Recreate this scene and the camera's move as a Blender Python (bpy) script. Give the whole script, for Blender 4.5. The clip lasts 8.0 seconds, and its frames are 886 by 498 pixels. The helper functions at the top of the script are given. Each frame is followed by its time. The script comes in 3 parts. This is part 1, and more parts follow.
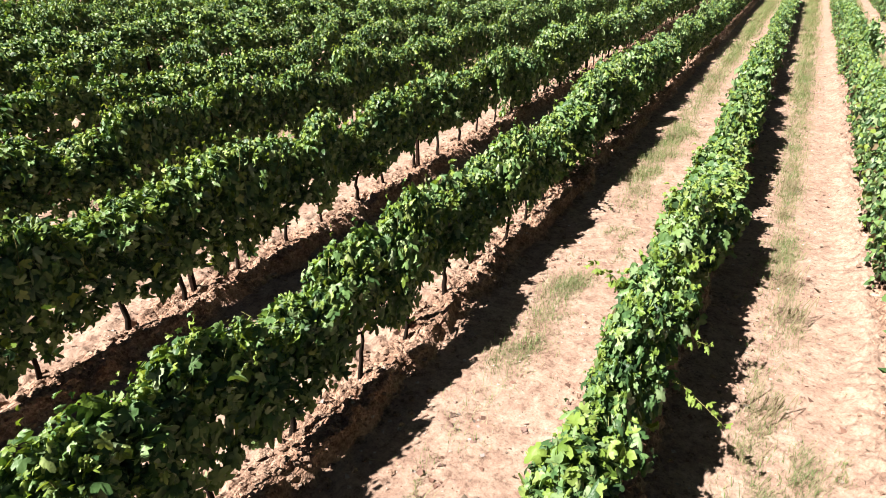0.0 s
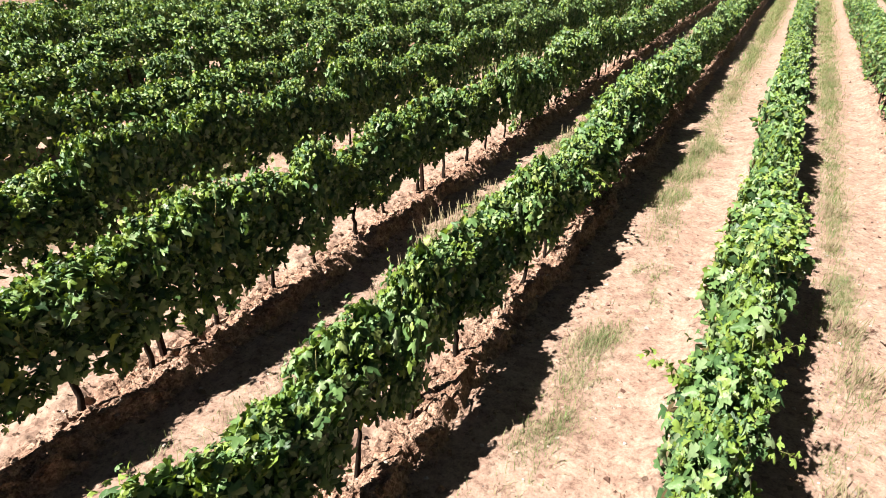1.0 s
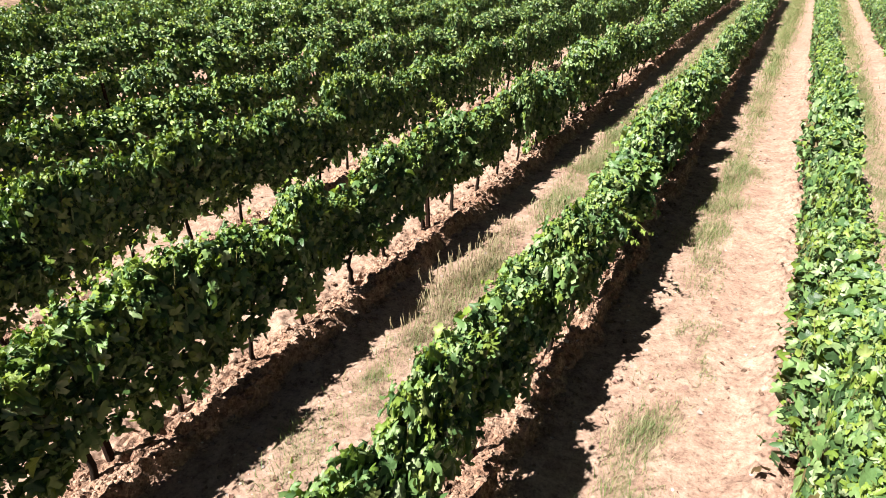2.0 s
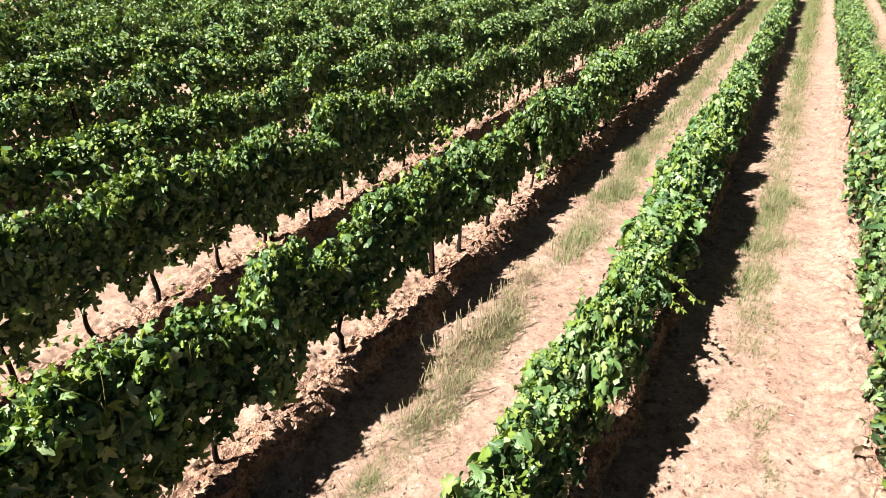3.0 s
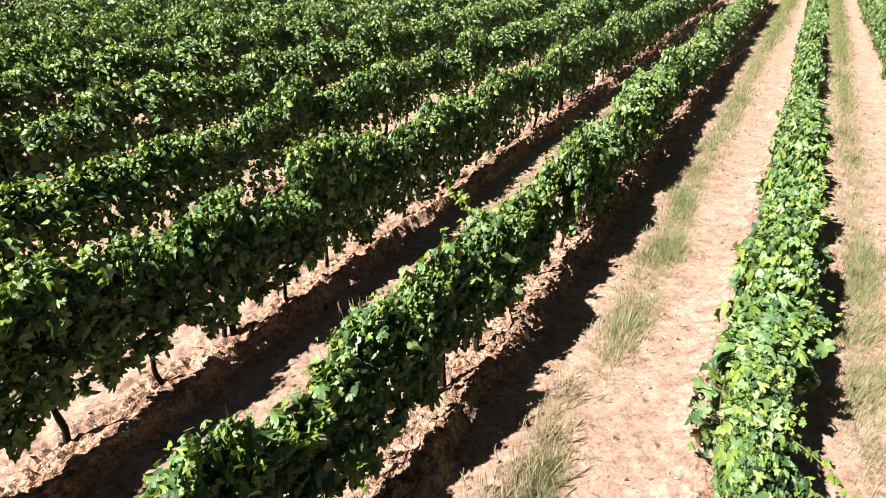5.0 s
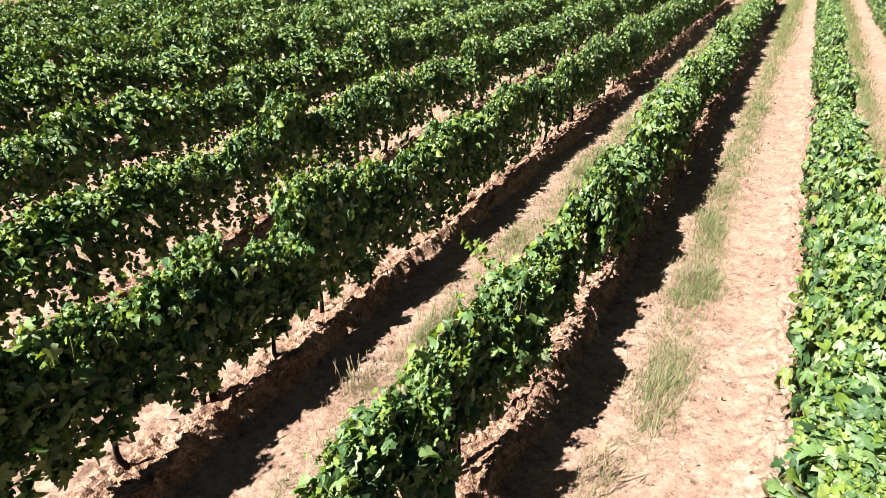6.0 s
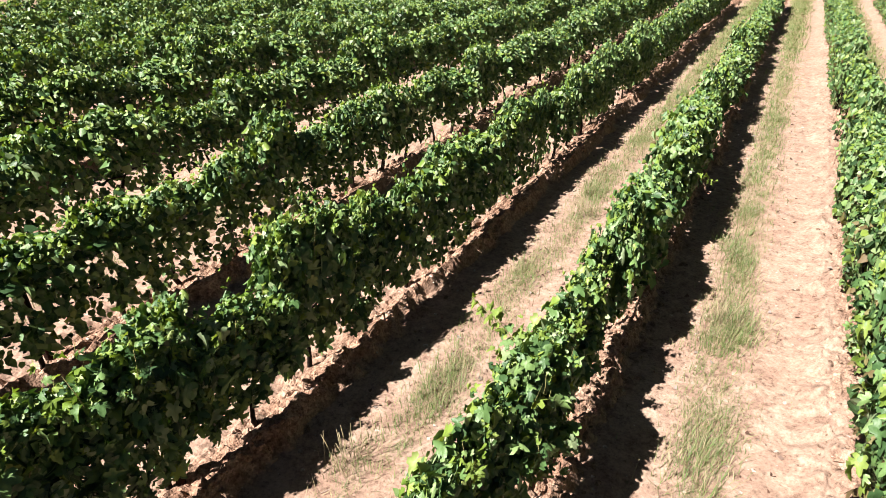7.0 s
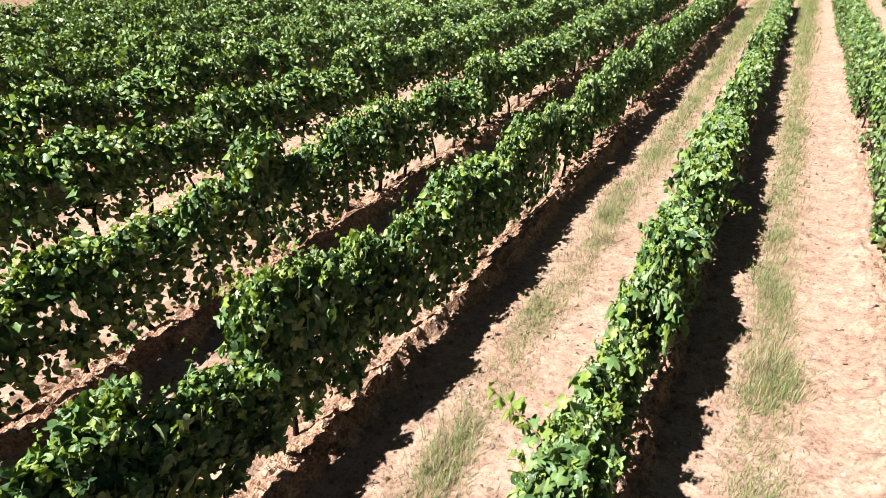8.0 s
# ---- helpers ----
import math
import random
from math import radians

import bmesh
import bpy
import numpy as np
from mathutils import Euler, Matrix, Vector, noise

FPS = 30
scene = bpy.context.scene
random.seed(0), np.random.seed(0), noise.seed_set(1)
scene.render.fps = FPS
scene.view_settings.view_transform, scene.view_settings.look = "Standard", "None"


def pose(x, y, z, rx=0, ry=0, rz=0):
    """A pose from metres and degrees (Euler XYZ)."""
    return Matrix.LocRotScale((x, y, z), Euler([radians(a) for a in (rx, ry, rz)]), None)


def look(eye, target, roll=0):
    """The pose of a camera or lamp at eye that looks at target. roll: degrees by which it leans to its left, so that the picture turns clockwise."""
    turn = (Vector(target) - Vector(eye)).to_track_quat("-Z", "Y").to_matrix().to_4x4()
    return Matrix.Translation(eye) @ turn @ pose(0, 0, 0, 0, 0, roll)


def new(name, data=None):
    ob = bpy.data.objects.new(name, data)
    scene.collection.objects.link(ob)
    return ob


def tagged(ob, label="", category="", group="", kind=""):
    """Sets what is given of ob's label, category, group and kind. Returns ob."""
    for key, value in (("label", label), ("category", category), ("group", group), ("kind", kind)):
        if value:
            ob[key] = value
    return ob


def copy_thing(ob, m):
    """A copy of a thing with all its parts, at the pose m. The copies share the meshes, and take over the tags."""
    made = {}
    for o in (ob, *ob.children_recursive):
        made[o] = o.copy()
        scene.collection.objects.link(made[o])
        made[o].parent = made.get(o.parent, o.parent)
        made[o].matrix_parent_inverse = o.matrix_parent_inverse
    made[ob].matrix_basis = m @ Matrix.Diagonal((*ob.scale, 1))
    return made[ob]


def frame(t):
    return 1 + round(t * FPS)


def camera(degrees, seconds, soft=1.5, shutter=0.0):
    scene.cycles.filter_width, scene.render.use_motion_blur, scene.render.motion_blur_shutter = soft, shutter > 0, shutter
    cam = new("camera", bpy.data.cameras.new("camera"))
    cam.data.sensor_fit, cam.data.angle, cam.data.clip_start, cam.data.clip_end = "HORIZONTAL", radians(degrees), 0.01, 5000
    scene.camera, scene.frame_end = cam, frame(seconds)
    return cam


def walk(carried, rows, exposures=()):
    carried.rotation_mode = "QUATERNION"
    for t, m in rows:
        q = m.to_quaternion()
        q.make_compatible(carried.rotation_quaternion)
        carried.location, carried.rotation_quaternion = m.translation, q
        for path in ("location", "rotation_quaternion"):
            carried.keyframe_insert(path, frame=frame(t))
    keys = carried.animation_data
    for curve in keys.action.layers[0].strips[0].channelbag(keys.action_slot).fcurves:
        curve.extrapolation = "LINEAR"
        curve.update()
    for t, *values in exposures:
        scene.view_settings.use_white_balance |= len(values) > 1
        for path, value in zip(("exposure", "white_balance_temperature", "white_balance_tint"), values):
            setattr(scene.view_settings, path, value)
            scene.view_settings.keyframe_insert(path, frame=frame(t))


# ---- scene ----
# Rows of vines run along +Y, 2.8 m apart; the sun stands behind the camera, over its left shoulder; a drone glides ahead and to its left.
cam = camera(72.1, 8.0, soft=0.8)
PATH = [
    (0, (0.615, 0.925, 4.748), (-0.208, 2.481, 3.8), 2.1),
    (0.5, (0.285, 1.414, 4.75), (-0.54, 2.97, 3.801), 2.0),
    (1, (-0.163, 2.089, 4.765), (-0.988, 3.642, 3.813), 1.8),
    (1.5, (-0.603, 2.739, 4.758), (-1.429, 4.292, 3.806), 1.8),
    (3, (-1.837, 4.758, 4.823), (-2.672, 6.3, 3.861), 1.8),
    (3.5, (-2.164, 5.303, 4.775), (-3.004, 6.846, 3.819), 1.6),
    (4, (-2.54, 5.891, 4.777), (-3.377, 7.433, 3.817), 1.7),
    (4.5, (-2.874, 6.417, 4.77), (-3.71, 7.958, 3.808), 1.8),
    (6, (-3.927, 7.872, 4.787), (-4.755, 9.415, 3.821), 1.5),
    (6.5, (-4.207, 8.291, 4.777), (-5.033, 9.836, 3.812), 1.5),
    (7, (-4.515, 8.791, 4.778), (-5.338, 10.338, 3.814), 1.5),
    (7.5, (-4.766, 9.219, 4.765), (-5.591, 10.766, 3.804), 1.3),
    (8, (-5.068, 9.682, 4.769), (-5.89, 11.23, 3.807), 1.2),
]
walk(cam, [(t, look(eye, target, roll)) for t, eye, target, roll in PATH], exposures=[(0, 2.02), (8, 2.02)])

# ---- light ----
world = bpy.data.worlds.new("sky")
scene.world = world
world.use_nodes = True
wn = world.node_tree.nodes
sky = wn.new("ShaderNodeTexSky")
sky.sky_type = "NISHITA"
sky.sun_disc = False
sky.sun_elevation, sky.sun_rotation = radians(47.5), radians(208.6)
wn["Background"].inputs["Strength"].default_value = 0.0075
world.node_tree.links.new(sky.outputs["Color"], wn["Background"].inputs["Color"])

sun = new("sun", bpy.data.lights.new("sun", "SUN"))
sun.data.energy, sun.data.angle, sun.data.color = 5.0, radians(0.53), (1.0, 0.95, 0.88)
sun.matrix_world = look((-8.5, -15.6, 20), (0, 0, 0))


# ---- materials ----
def ramp(nt, source, stops):
    node = nt.nodes.new("ShaderNodeValToRGB")
    while len(node.color_ramp.elements) < len(stops):
        node.color_ramp.elements.new(0.5)
    for element, (place, colour) in zip(node.color_ramp.elements, stops):
        element.position, element.color = place, (*colour, 1)
    nt.links.new(source, node.inputs["Fac"])
    return node.outputs["Color"]


def noise_at(nt, scale, detail=4.0, rough=0.6, vector=None):
    node = nt.nodes.new("ShaderNodeTexNoise")
    node.inputs["Scale"].default_value, node.inputs["Detail"].default_value = scale, detail
    node.inputs["Roughness"].default_value = rough
    if vector is not None:
        nt.links.new(vector, node.inputs["Vector"])
    return node.outputs["Fac"]


def blend(nt, fac, a, b, mode="MIX"):
    node = nt.nodes.new("ShaderNodeMix")
    node.data_type, node.blend_type = "RGBA", mode
    for value, socket in ((fac, node.inputs["Factor"]), (a, node.inputs["A"]), (b, node.inputs["B"])):
        if isinstance(value, (int, float)):
            socket.default_value = value
        elif isinstance(value, tuple):
            socket.default_value = (*value, 1)
        else:
            nt.links.new(value, socket)
    return node.outputs["Result"]


def bump(nt, height, strength, distance):
    node = nt.nodes.new("ShaderNodeBump")
    node.inputs["Strength"].default_value, node.inputs["Distance"].default_value = strength, distance
    nt.links.new(height, node.inputs["Height"])
    return node.outputs["Normal"]


def material(name):
    mat = bpy.data.materials.new(name)
    mat.use_nodes = True
    nt = mat.node_tree
    return mat, nt, nt.nodes["Principled BSDF"], nt.nodes.new("ShaderNodeTexCoord").outputs["Object"]


def leaf_material(name, tones, glow, gloss=0.42, thin=0.34):
    """A thin leaf: glossy skin over green, and light that comes through."""
    mat, nt, skin, where = material(name)
    island = nt.nodes.new("ShaderNodeNewGeometry").outputs["Random Per Island"]
    each = nt.nodes.new("ShaderNodeObjectInfo").outputs["Random"]
    tone = ramp(nt, island, [(i / (len(tones) - 1), c) for i, c in enumerate(tones)])
    mottle = noise_at(nt, 38, 3, 0.65, where)
    tone = blend(nt, 0.22, tone, ramp(nt, mottle, [(0.3, (0.55, 0.6, 0.5)), (0.7, (1.3, 1.25, 1.2))]), "MULTIPLY")
    tone = blend(nt, 0.3, tone, ramp(nt, each, [(0, (0.75, 0.85, 0.8)), (1, (1.2, 1.1, 1.0))]), "MULTIPLY")
    nt.links.new(tone, skin.inputs["Base Color"])
    skin.inputs["Roughness"].default_value = gloss
    skin.inputs["Specular IOR Level"].default_value = 0.32
    nt.links.new(bump(nt, mottle, 0.5, 0.012), skin.inputs["Normal"])
    through_light = nt.nodes.new("ShaderNodeBsdfTranslucent")
    nt.links.new(blend(nt, 1.0, tone, glow, "MULTIPLY"), through_light.inputs["Color"])
    mix = nt.nodes.new("ShaderNodeMixShader")
    mix.inputs["Fac"].default_value = thin
    nt.links.new(skin.outputs["BSDF"], mix.inputs[1])
    nt.links.new(through_light.outputs["BSDF"], mix.inputs[2])
    nt.links.new(mix.outputs["Shader"], nt.nodes["Material Output"].inputs["Surface"])
    return mat


M_LEAF = leaf_material("vine_leaf", [(0.022, 0.048, 0.019), (0.048, 0.098, 0.035), (0.085, 0.15, 0.05), (0.13, 0.2, 0.072), (0.2, 0.248, 0.15)], (1.9, 2.0, 0.5), 0.44, 0.15)
# young leaves at shoot tips; on hedge faces it also paints in sunlight
M_YOUNG_LIT = leaf_material("young_or_sunlit_vine_leaf", [(0.088, 0.148, 0.024), (0.13, 0.195, 0.036), (0.168, 0.232, 0.05), (0.2, 0.25, 0.09)], (1.8, 1.7, 0.6), 0.4, 0.26)
M_DRY = leaf_material("dusty_vine_leaf", [(0.13, 0.13, 0.045), (0.14, 0.115, 0.05), (0.11, 0.075, 0.04)], (1.3, 1.2, 0.8), 0.6, 0.3)
M_GRASS = leaf_material("grass_blade", [(0.085, 0.135, 0.045), (0.128, 0.178, 0.066), (0.195, 0.21, 0.1)], (1.4, 1.4, 0.9), 0.5, 0.35)
M_STRAW = leaf_material("dry_grass_blade", [(0.26, 0.21, 0.13), (0.30, 0.25, 0.16), (0.21, 0.17, 0.1)], (1.1, 1.1, 0.9), 0.6, 0.25)


def soil_material(name, light, red, dark, tilled=None):
    """Dry earth. tilled: the tones of freshly broken clods, by the mesh's own share of them."""
    mat, nt, skin, where = material(name)
    broad = noise_at(nt, 0.55, 5, 0.6, where)
    patch = noise_at(nt, 3.2, 6, 0.65, where)
    grain = noise_at(nt, 34, 6, 0.7, where)
    fine = noise_at(nt, 160, 3, 0.6, where)
    tone = blend(nt, ramp(nt, broad, [(0.38, (0, 0, 0)), (0.62, (1, 1, 1))]), light, red)
    tone = blend(nt, ramp(nt, patch, [(0.45, (0, 0, 0)), (0.62, (0.8, 0.8, 0.8))]), tone, dark)
    if tilled:
        share = nt.nodes.new("ShaderNodeAttribute")
        share.attribute_name = "tilled"
        tone = blend(nt, share.outputs["Fac"], tone, ramp(nt, patch, [(0.35, tilled[0]), (0.5, tilled[1]), (0.65, tilled[2])]))
    crumb = noise_at(nt, 11, 7, 0.75, where)
    cells = []
    for size in (17, 44):
        cell = nt.nodes.new("ShaderNodeTexVoronoi")
        cell.inputs["Scale"].default_value = size
        nt.links.new(where, cell.inputs["Vector"])
        cells.append(cell)
    pick = ramp(nt, cells[0].outputs["Color"], [(0.2, (0.62, 0.58, 0.56)), (0.5, (1.0, 1.0, 1.0)), (0.8, (1.2, 1.18, 1.16))])
    pick_small = ramp(nt, cells[1].outputs["Color"], [(0.15, (0.55, 0.5, 0.48)), (0.45, (1.0, 1.0, 1.0)), (0.85, (1.22, 1.2, 1.2))])
    crumbly = blend(nt, share.outputs["Fac"], (0.22, 0.22, 0.22), (1, 1, 1)) if tilled else 0.8
    tone = blend(nt, crumbly, tone, blend(nt, 1.0, blend(nt, 0.8, tone, pick, "MULTIPLY"), pick_small, "MULTIPLY"))
    tone = blend(nt, 0.5, tone, ramp(nt, grain, [(0.34, (0.36, 0.3, 0.27)), (0.45, (0.92, 0.92, 0.92)), (0.7, (1.3, 1.3, 1.3))]), "MULTIPLY")
    tone = blend(nt, 0.7, tone, ramp(nt, crumb, [(0.36, (0.34, 0.27, 0.24)), (0.44, (0.85, 0.82, 0.8)), (0.5, (1.0, 0.98, 0.97)), (0.6, (1.28, 1.28, 1.3))]), "MULTIPLY")
    nt.links.new(tone, skin.inputs["Base Color"])
    skin.inputs["Roughness"].default_value = 0.95
    skin.inputs["Specular IOR Level"].default_value = 0.15
    both = blend(nt, 0.25, blend(nt, 0.5, crumb, grain), fine)
    heap = blend(nt, 0.5, cells[0].outputs["Distance"], cells[1].outputs["Distance"])
    both = blend(nt, crumbly, both, blend(nt, 0.6, both, blend(nt, 1.0, (1, 1, 1), heap, "SUBTRACT")))
    relief = bump(nt, both, 0.55 if tilled else 0.9, 0.05)
    if tilled:
        nt.links.new(blend(nt, share.outputs["Fac"], (0.5, 0.5, 0.5), (1, 1, 1)), relief.node.inputs["Strength"])
    nt.links.new(relief, skin.inputs["Normal"])
    return mat


M_SOIL = soil_material("dry_soil", (0.272, 0.197, 0.154), (0.247, 0.169, 0.13), (0.198, 0.127, 0.097), ((0.3, 0.203, 0.152), (0.255, 0.162, 0.116), (0.182, 0.11, 0.077)))
M_CLOD = soil_material("soil_clod", (0.265, 0.188, 0.143), (0.22, 0.148, 0.108), (0.156, 0.1, 0.071))
M_FALLOW = soil_material("fallow_soil", (0.2, 0.148, 0.11), (0.178, 0.123, 0.09), (0.135, 0.09, 0.062))
M_STONE = soil_material("pale_stone", (0.38, 0.34, 0.295), (0.34, 0.285, 0.245), (0.28, 0.235, 0.205))


def bark_material(name, pale, deep):
    mat, nt, skin, where = material(name)
    stretch = nt.nodes.new("ShaderNodeMapping")
    stretch.inputs["Scale"].default_value = (1, 1, 0.15)
    nt.links.new(where, stretch.inputs["Vector"])
    strips = noise_at(nt, 60, 5, 0.7, stretch.outputs["Vector"])
    nt.links.new(ramp(nt, strips, [(0.3, deep), (0.7, pale)]), skin.inputs["Base Color"])
    skin.inputs["Roughness"].default_value = 0.9
    skin.inputs["Specular IOR Level"].default_value = 0.1
    nt.links.new(bump(nt, strips, 1.0, 0.02), skin.inputs["Normal"])
    return mat


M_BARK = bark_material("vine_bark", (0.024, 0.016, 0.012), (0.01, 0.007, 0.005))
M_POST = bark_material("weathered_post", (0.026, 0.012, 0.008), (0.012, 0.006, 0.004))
M_CANE = bark_material("green_cane", (0.24, 0.23, 0.09), (0.15, 0.13, 0.055))
M_LITTER = leaf_material("leaf_litter", [(0.065, 0.034, 0.025), (0.145, 0.075, 0.055), (0.21, 0.135, 0.12), (0.1, 0.075, 0.05), (0.31, 0.26, 0.26)], (1, 0.9, 0.8), 0.8, 0.15)

# ---- plan ----
ROWS = [(5.6, 12.0), (2.8, 12.2), (0.05, 12.1), (-2.78, 12.3), (-5.70, 11.5), (-8.45, 11.03), (-11.22, 11.5)]
ROWS += [(-11.22 - 2.8 * k, 11.2 + 0.37 * k % 1.0) for k in range(1, 11)]
PITCH = 1.0


def row_start(x):
    """Where a row begins; beyond the slanting edge of the field the ground is bare."""
    return max(-3.5, 18.5 + 2.0 * (-27.9 - x))


def row_end(x):
    return 61.0 + 0.86 * x


# ---- numbers: smooth noise over the plan ----
LATTICE = np.random.RandomState(5).rand(256, 256)


def value_noise(x, y, seed=0):
    x, y = np.asarray(x, float) + seed * 17.3, np.asarray(y, float) + seed * 31.7
    i, j = np.floor(x).astype(int), np.floor(y).astype(int)
    u, v = x - i, y - j
    u, v = u * u * (3 - 2 * u), v * v * (3 - 2 * v)
    a, b = LATTICE[i % 256, j % 256], LATTICE[(i + 1) % 256, j % 256]
    c, d = LATTICE[i % 256, (j + 1) % 256], LATTICE[(i + 1) % 256, (j + 1) % 256]
    return (a * (1 - u) + b * u) * (1 - v) + (c * (1 - u) + d * u) * v


def fractal(x, y, scale, octaves=4, seed=0):
    total, size, norm = 0.0, 1.0, 0.0
    for o in range(octaves):
        total = total + size * value_noise(np.asarray(x) * scale * 2 ** o, np.asarray(y) * scale * 2 ** o, seed + o)
        norm, size = norm + size, size * 0.5
    return total / norm


def lumps(x, y, scale, seed):
    """Blocky clods: each a tilted crown of its own height around a jittered point, with clefts between."""
    x, y = np.asarray(x, float) * scale, np.asarray(y, float) * scale
    i, j = np.floor(x).astype(int), np.floor(y).astype(int)
    best, tall = np.full(np.broadcast(x, y).shape, 9.0), np.zeros(np.broadcast(x, y).shape)
    for di in (-1, 0, 1):
        for dj in (-1, 0, 1):
            a, b = (i + di + 13 * seed) % 256, (j + dj + 29 * seed) % 256
            d = np.hypot(i + di + 0.5 + 0.8 * (LATTICE[a, b] - 0.5) - x, j + dj + 0.5 + 0.8 * (LATTICE[b, a] - 0.5) - y)
            closer = d < best
            best, tall = np.where(closer, d, best), np.where(closer, LATTICE[(a * 3 + 7) % 256, (b * 5 + 1) % 256], tall)
    return tall * np.clip(1.25 - 1.5 * best ** 1.6, 0, 1)


def ground_height(x, y):
    x, y = np.asarray(x, float), np.asarray(y, float)
    h = 0.05 * (fractal(x, y, 0.25, 3, 1) - 0.5) + 0.025 * (fractal(x, y, 2.2, 4, 2) - 0.5)
    near = np.full(np.broadcast(x, y).shape, 9.0)
    for rx, _ in ROWS:
        d = x - rx
        near = np.where(np.abs(d) < np.abs(near), d, near)
    ragged = 0.3 * (fractal(x, y, 1.6, 4, 7) - 0.5) + 0.1 * (fractal(x, y, 7.0, 2, 17) - 0.5)
    bank = np.clip((0.46 + 1.5 * ragged - near) / 0.14, 0, 1) * np.clip((near + 0.62 + ragged) / 0.3, 0, 1)
    wander = 0.05 * (fractal(x, y, 6.0, 3, 33) - 0.5)
    big, small, crumbs = lumps(x + wander, y - wander, 4.2, 3), lumps(x - wander, y + wander, 10.0, 8), lumps(x + wander, y + wander, 19.0, 12)
    rough = np.clip((fractal(x, y, 5.0, 2, 21) - 0.5) * 3.0, 0, 1)
    return h + bank * (0.075 + 0.06 * np.exp(-((near - 0.3 - ragged) / 0.14) ** 2) + 0.07 * big + 0.06 * small + 0.05 * crumbs + 0.07 * (fractal(x, y, 8.0, 3, 51) - 0.5)) + 0.01 * rough + 0.012 * small * rough + 0.01 * crumbs * (1 - rough) - 0.05


def height_at(x, y):
    return float(ground_height(np.array([x]), np.array([y]))[0])


# ---- building helpers ----
def mesh_of(name, verts, tris, mats, slots=None, smooth=True):
    """A mesh from arrays of points and triangles."""
    me = bpy.data.meshes.new(name)
    verts, tris = np.asarray(verts, np.float32), np.asarray(tris, np.int32)
    me.vertices.add(len(verts))
    me.vertices.foreach_set("co", verts.ravel())
    me.loops.add(len(tris) * 3)
    me.loops.foreach_set("vertex_index", tris.ravel())
    me.polygons.add(len(tris))
    me.polygons.foreach_set("loop_start", np.arange(0, len(tris) * 3, 3, dtype=np.int32))
    for m in mats:
        me.materials.append(m)
    if slots is not None:
        me.polygons.foreach_set("material_index", np.asarray(slots, np.int32))
    me.polygons.foreach_set("use_smooth", np.full(len(tris), smooth))
    me.update(calc_edges=True)
    return me


def part(name, me, parent, label=""):
    ob = new(name, me)
    ob.parent = parent
    return tagged(ob, label)


def unit(v):
    return v / np.maximum(np.linalg.norm(v, axis=-1, keepdims=True), 1e-9)


def tube(points, radii, sides=7):
    """Points and triangles of a round, tapered, bending rod."""
    points, n = np.asarray(points, float), len(points)
    ways = unit(np.gradient(points, axis=0))
    side = unit(np.cross(ways, np.array([0.31, 0.87, 0.39])))
    up = np.cross(ways, side)
    angle = np.linspace(0, 2 * np.pi, sides, endpoint=False)
    ring = side[:, None] * np.cos(angle)[None, :, None] + up[:, None] * np.sin(angle)[None, :, None]
    verts = (points[:, None] + ring * np.asarray(radii)[:, None, None]).reshape(-1, 3)
    verts = np.vstack([verts, points[:1], points[-1:]])
    tris = []
    for i in range(n - 1):
        for k in range(sides):
            a, b = i * sides + k, i * sides + (k + 1) % sides
            tris += [(a, b, b + sides), (a, b + sides, a + sides)]
    for k in range(sides):
        tris += [(k, n * sides, (k + 1) % sides), ((n - 1) * sides + k, (n - 1) * sides + (k + 1) % sides, n * sides + 1)]
    return verts, np.array(tris)


def joined(pieces):
    verts, tris, base = [], [], 0
    for v, t in pieces:
        verts.append(v)
        tris.append(np.asarray(t) + base)
        base += len(v)
    return np.vstack(verts), np.vstack(tris)


def leaf_shape(fine, fold, curl):
    """A five-lobed vine leaf with its tip along y, folded along its midrib and curled at its tip: points and triangles, one unit long."""
    if fine:
        half = [(0.13, -0.2), (0.34, -0.25), (0.52, -0.08), (0.37, 0.09), (0.61, 0.22), (0.5, 0.45), (0.24, 0.44), (0.19, 0.7)]
        rim = [(0, 0)] + half + [(0, 0.86)] + [(-x, y) for x, y in half[::-1]]
        flat = np.array([(0, 0.22)] + rim)
        tris = [(0, i, i % 18 + 1) for i in range(1, 19)]
    else:
        flat = np.array([(0, -0.12), (0.44, -0.08), (0.5, 0.4), (0, 0.84), (-0.5, 0.4), (-0.44, -0.08)])
        tris = [(0, 1, 2), (0, 2, 3), (0, 3, 4), (0, 4, 5)]
    x, y = flat[:, 0].copy(), flat[:, 1]
    z = 0.10 - fold * np.abs(x) ** 1.3 - curl * np.clip(y, 0, 1) ** 2
    x *= 1 - 0.35 * min(abs(fold), 0.9)
    if fine:
        z[1:] += 0.07 * np.cos(np.arange(18) * 2 * np.pi * 5 / 18)
    return np.column_stack([x, y, z]), np.array(tris)


BENDS = [(0.5, 0.35), (1.05, 0.55), (-0.75, 0.45), (1.4, 0.85), (0.8, -0.3)]
FINE_LEAF = [leaf_shape(True, *b) for b in BENDS]
PLAIN_LEAF = [leaf_shape(False, *b) for b in BENDS]
FAR_LEAF = [(np.array([(0, -0.12, 0.1), (0.46, 0.3, 0.1 - 0.3 * fold), (0, 0.82, 0.1 - curl), (-0.46, 0.3, 0.1 - 0.3 * fold)]), np.array([(0, 1, 2), (0, 2, 3)])) for fold, curl in BENDS]


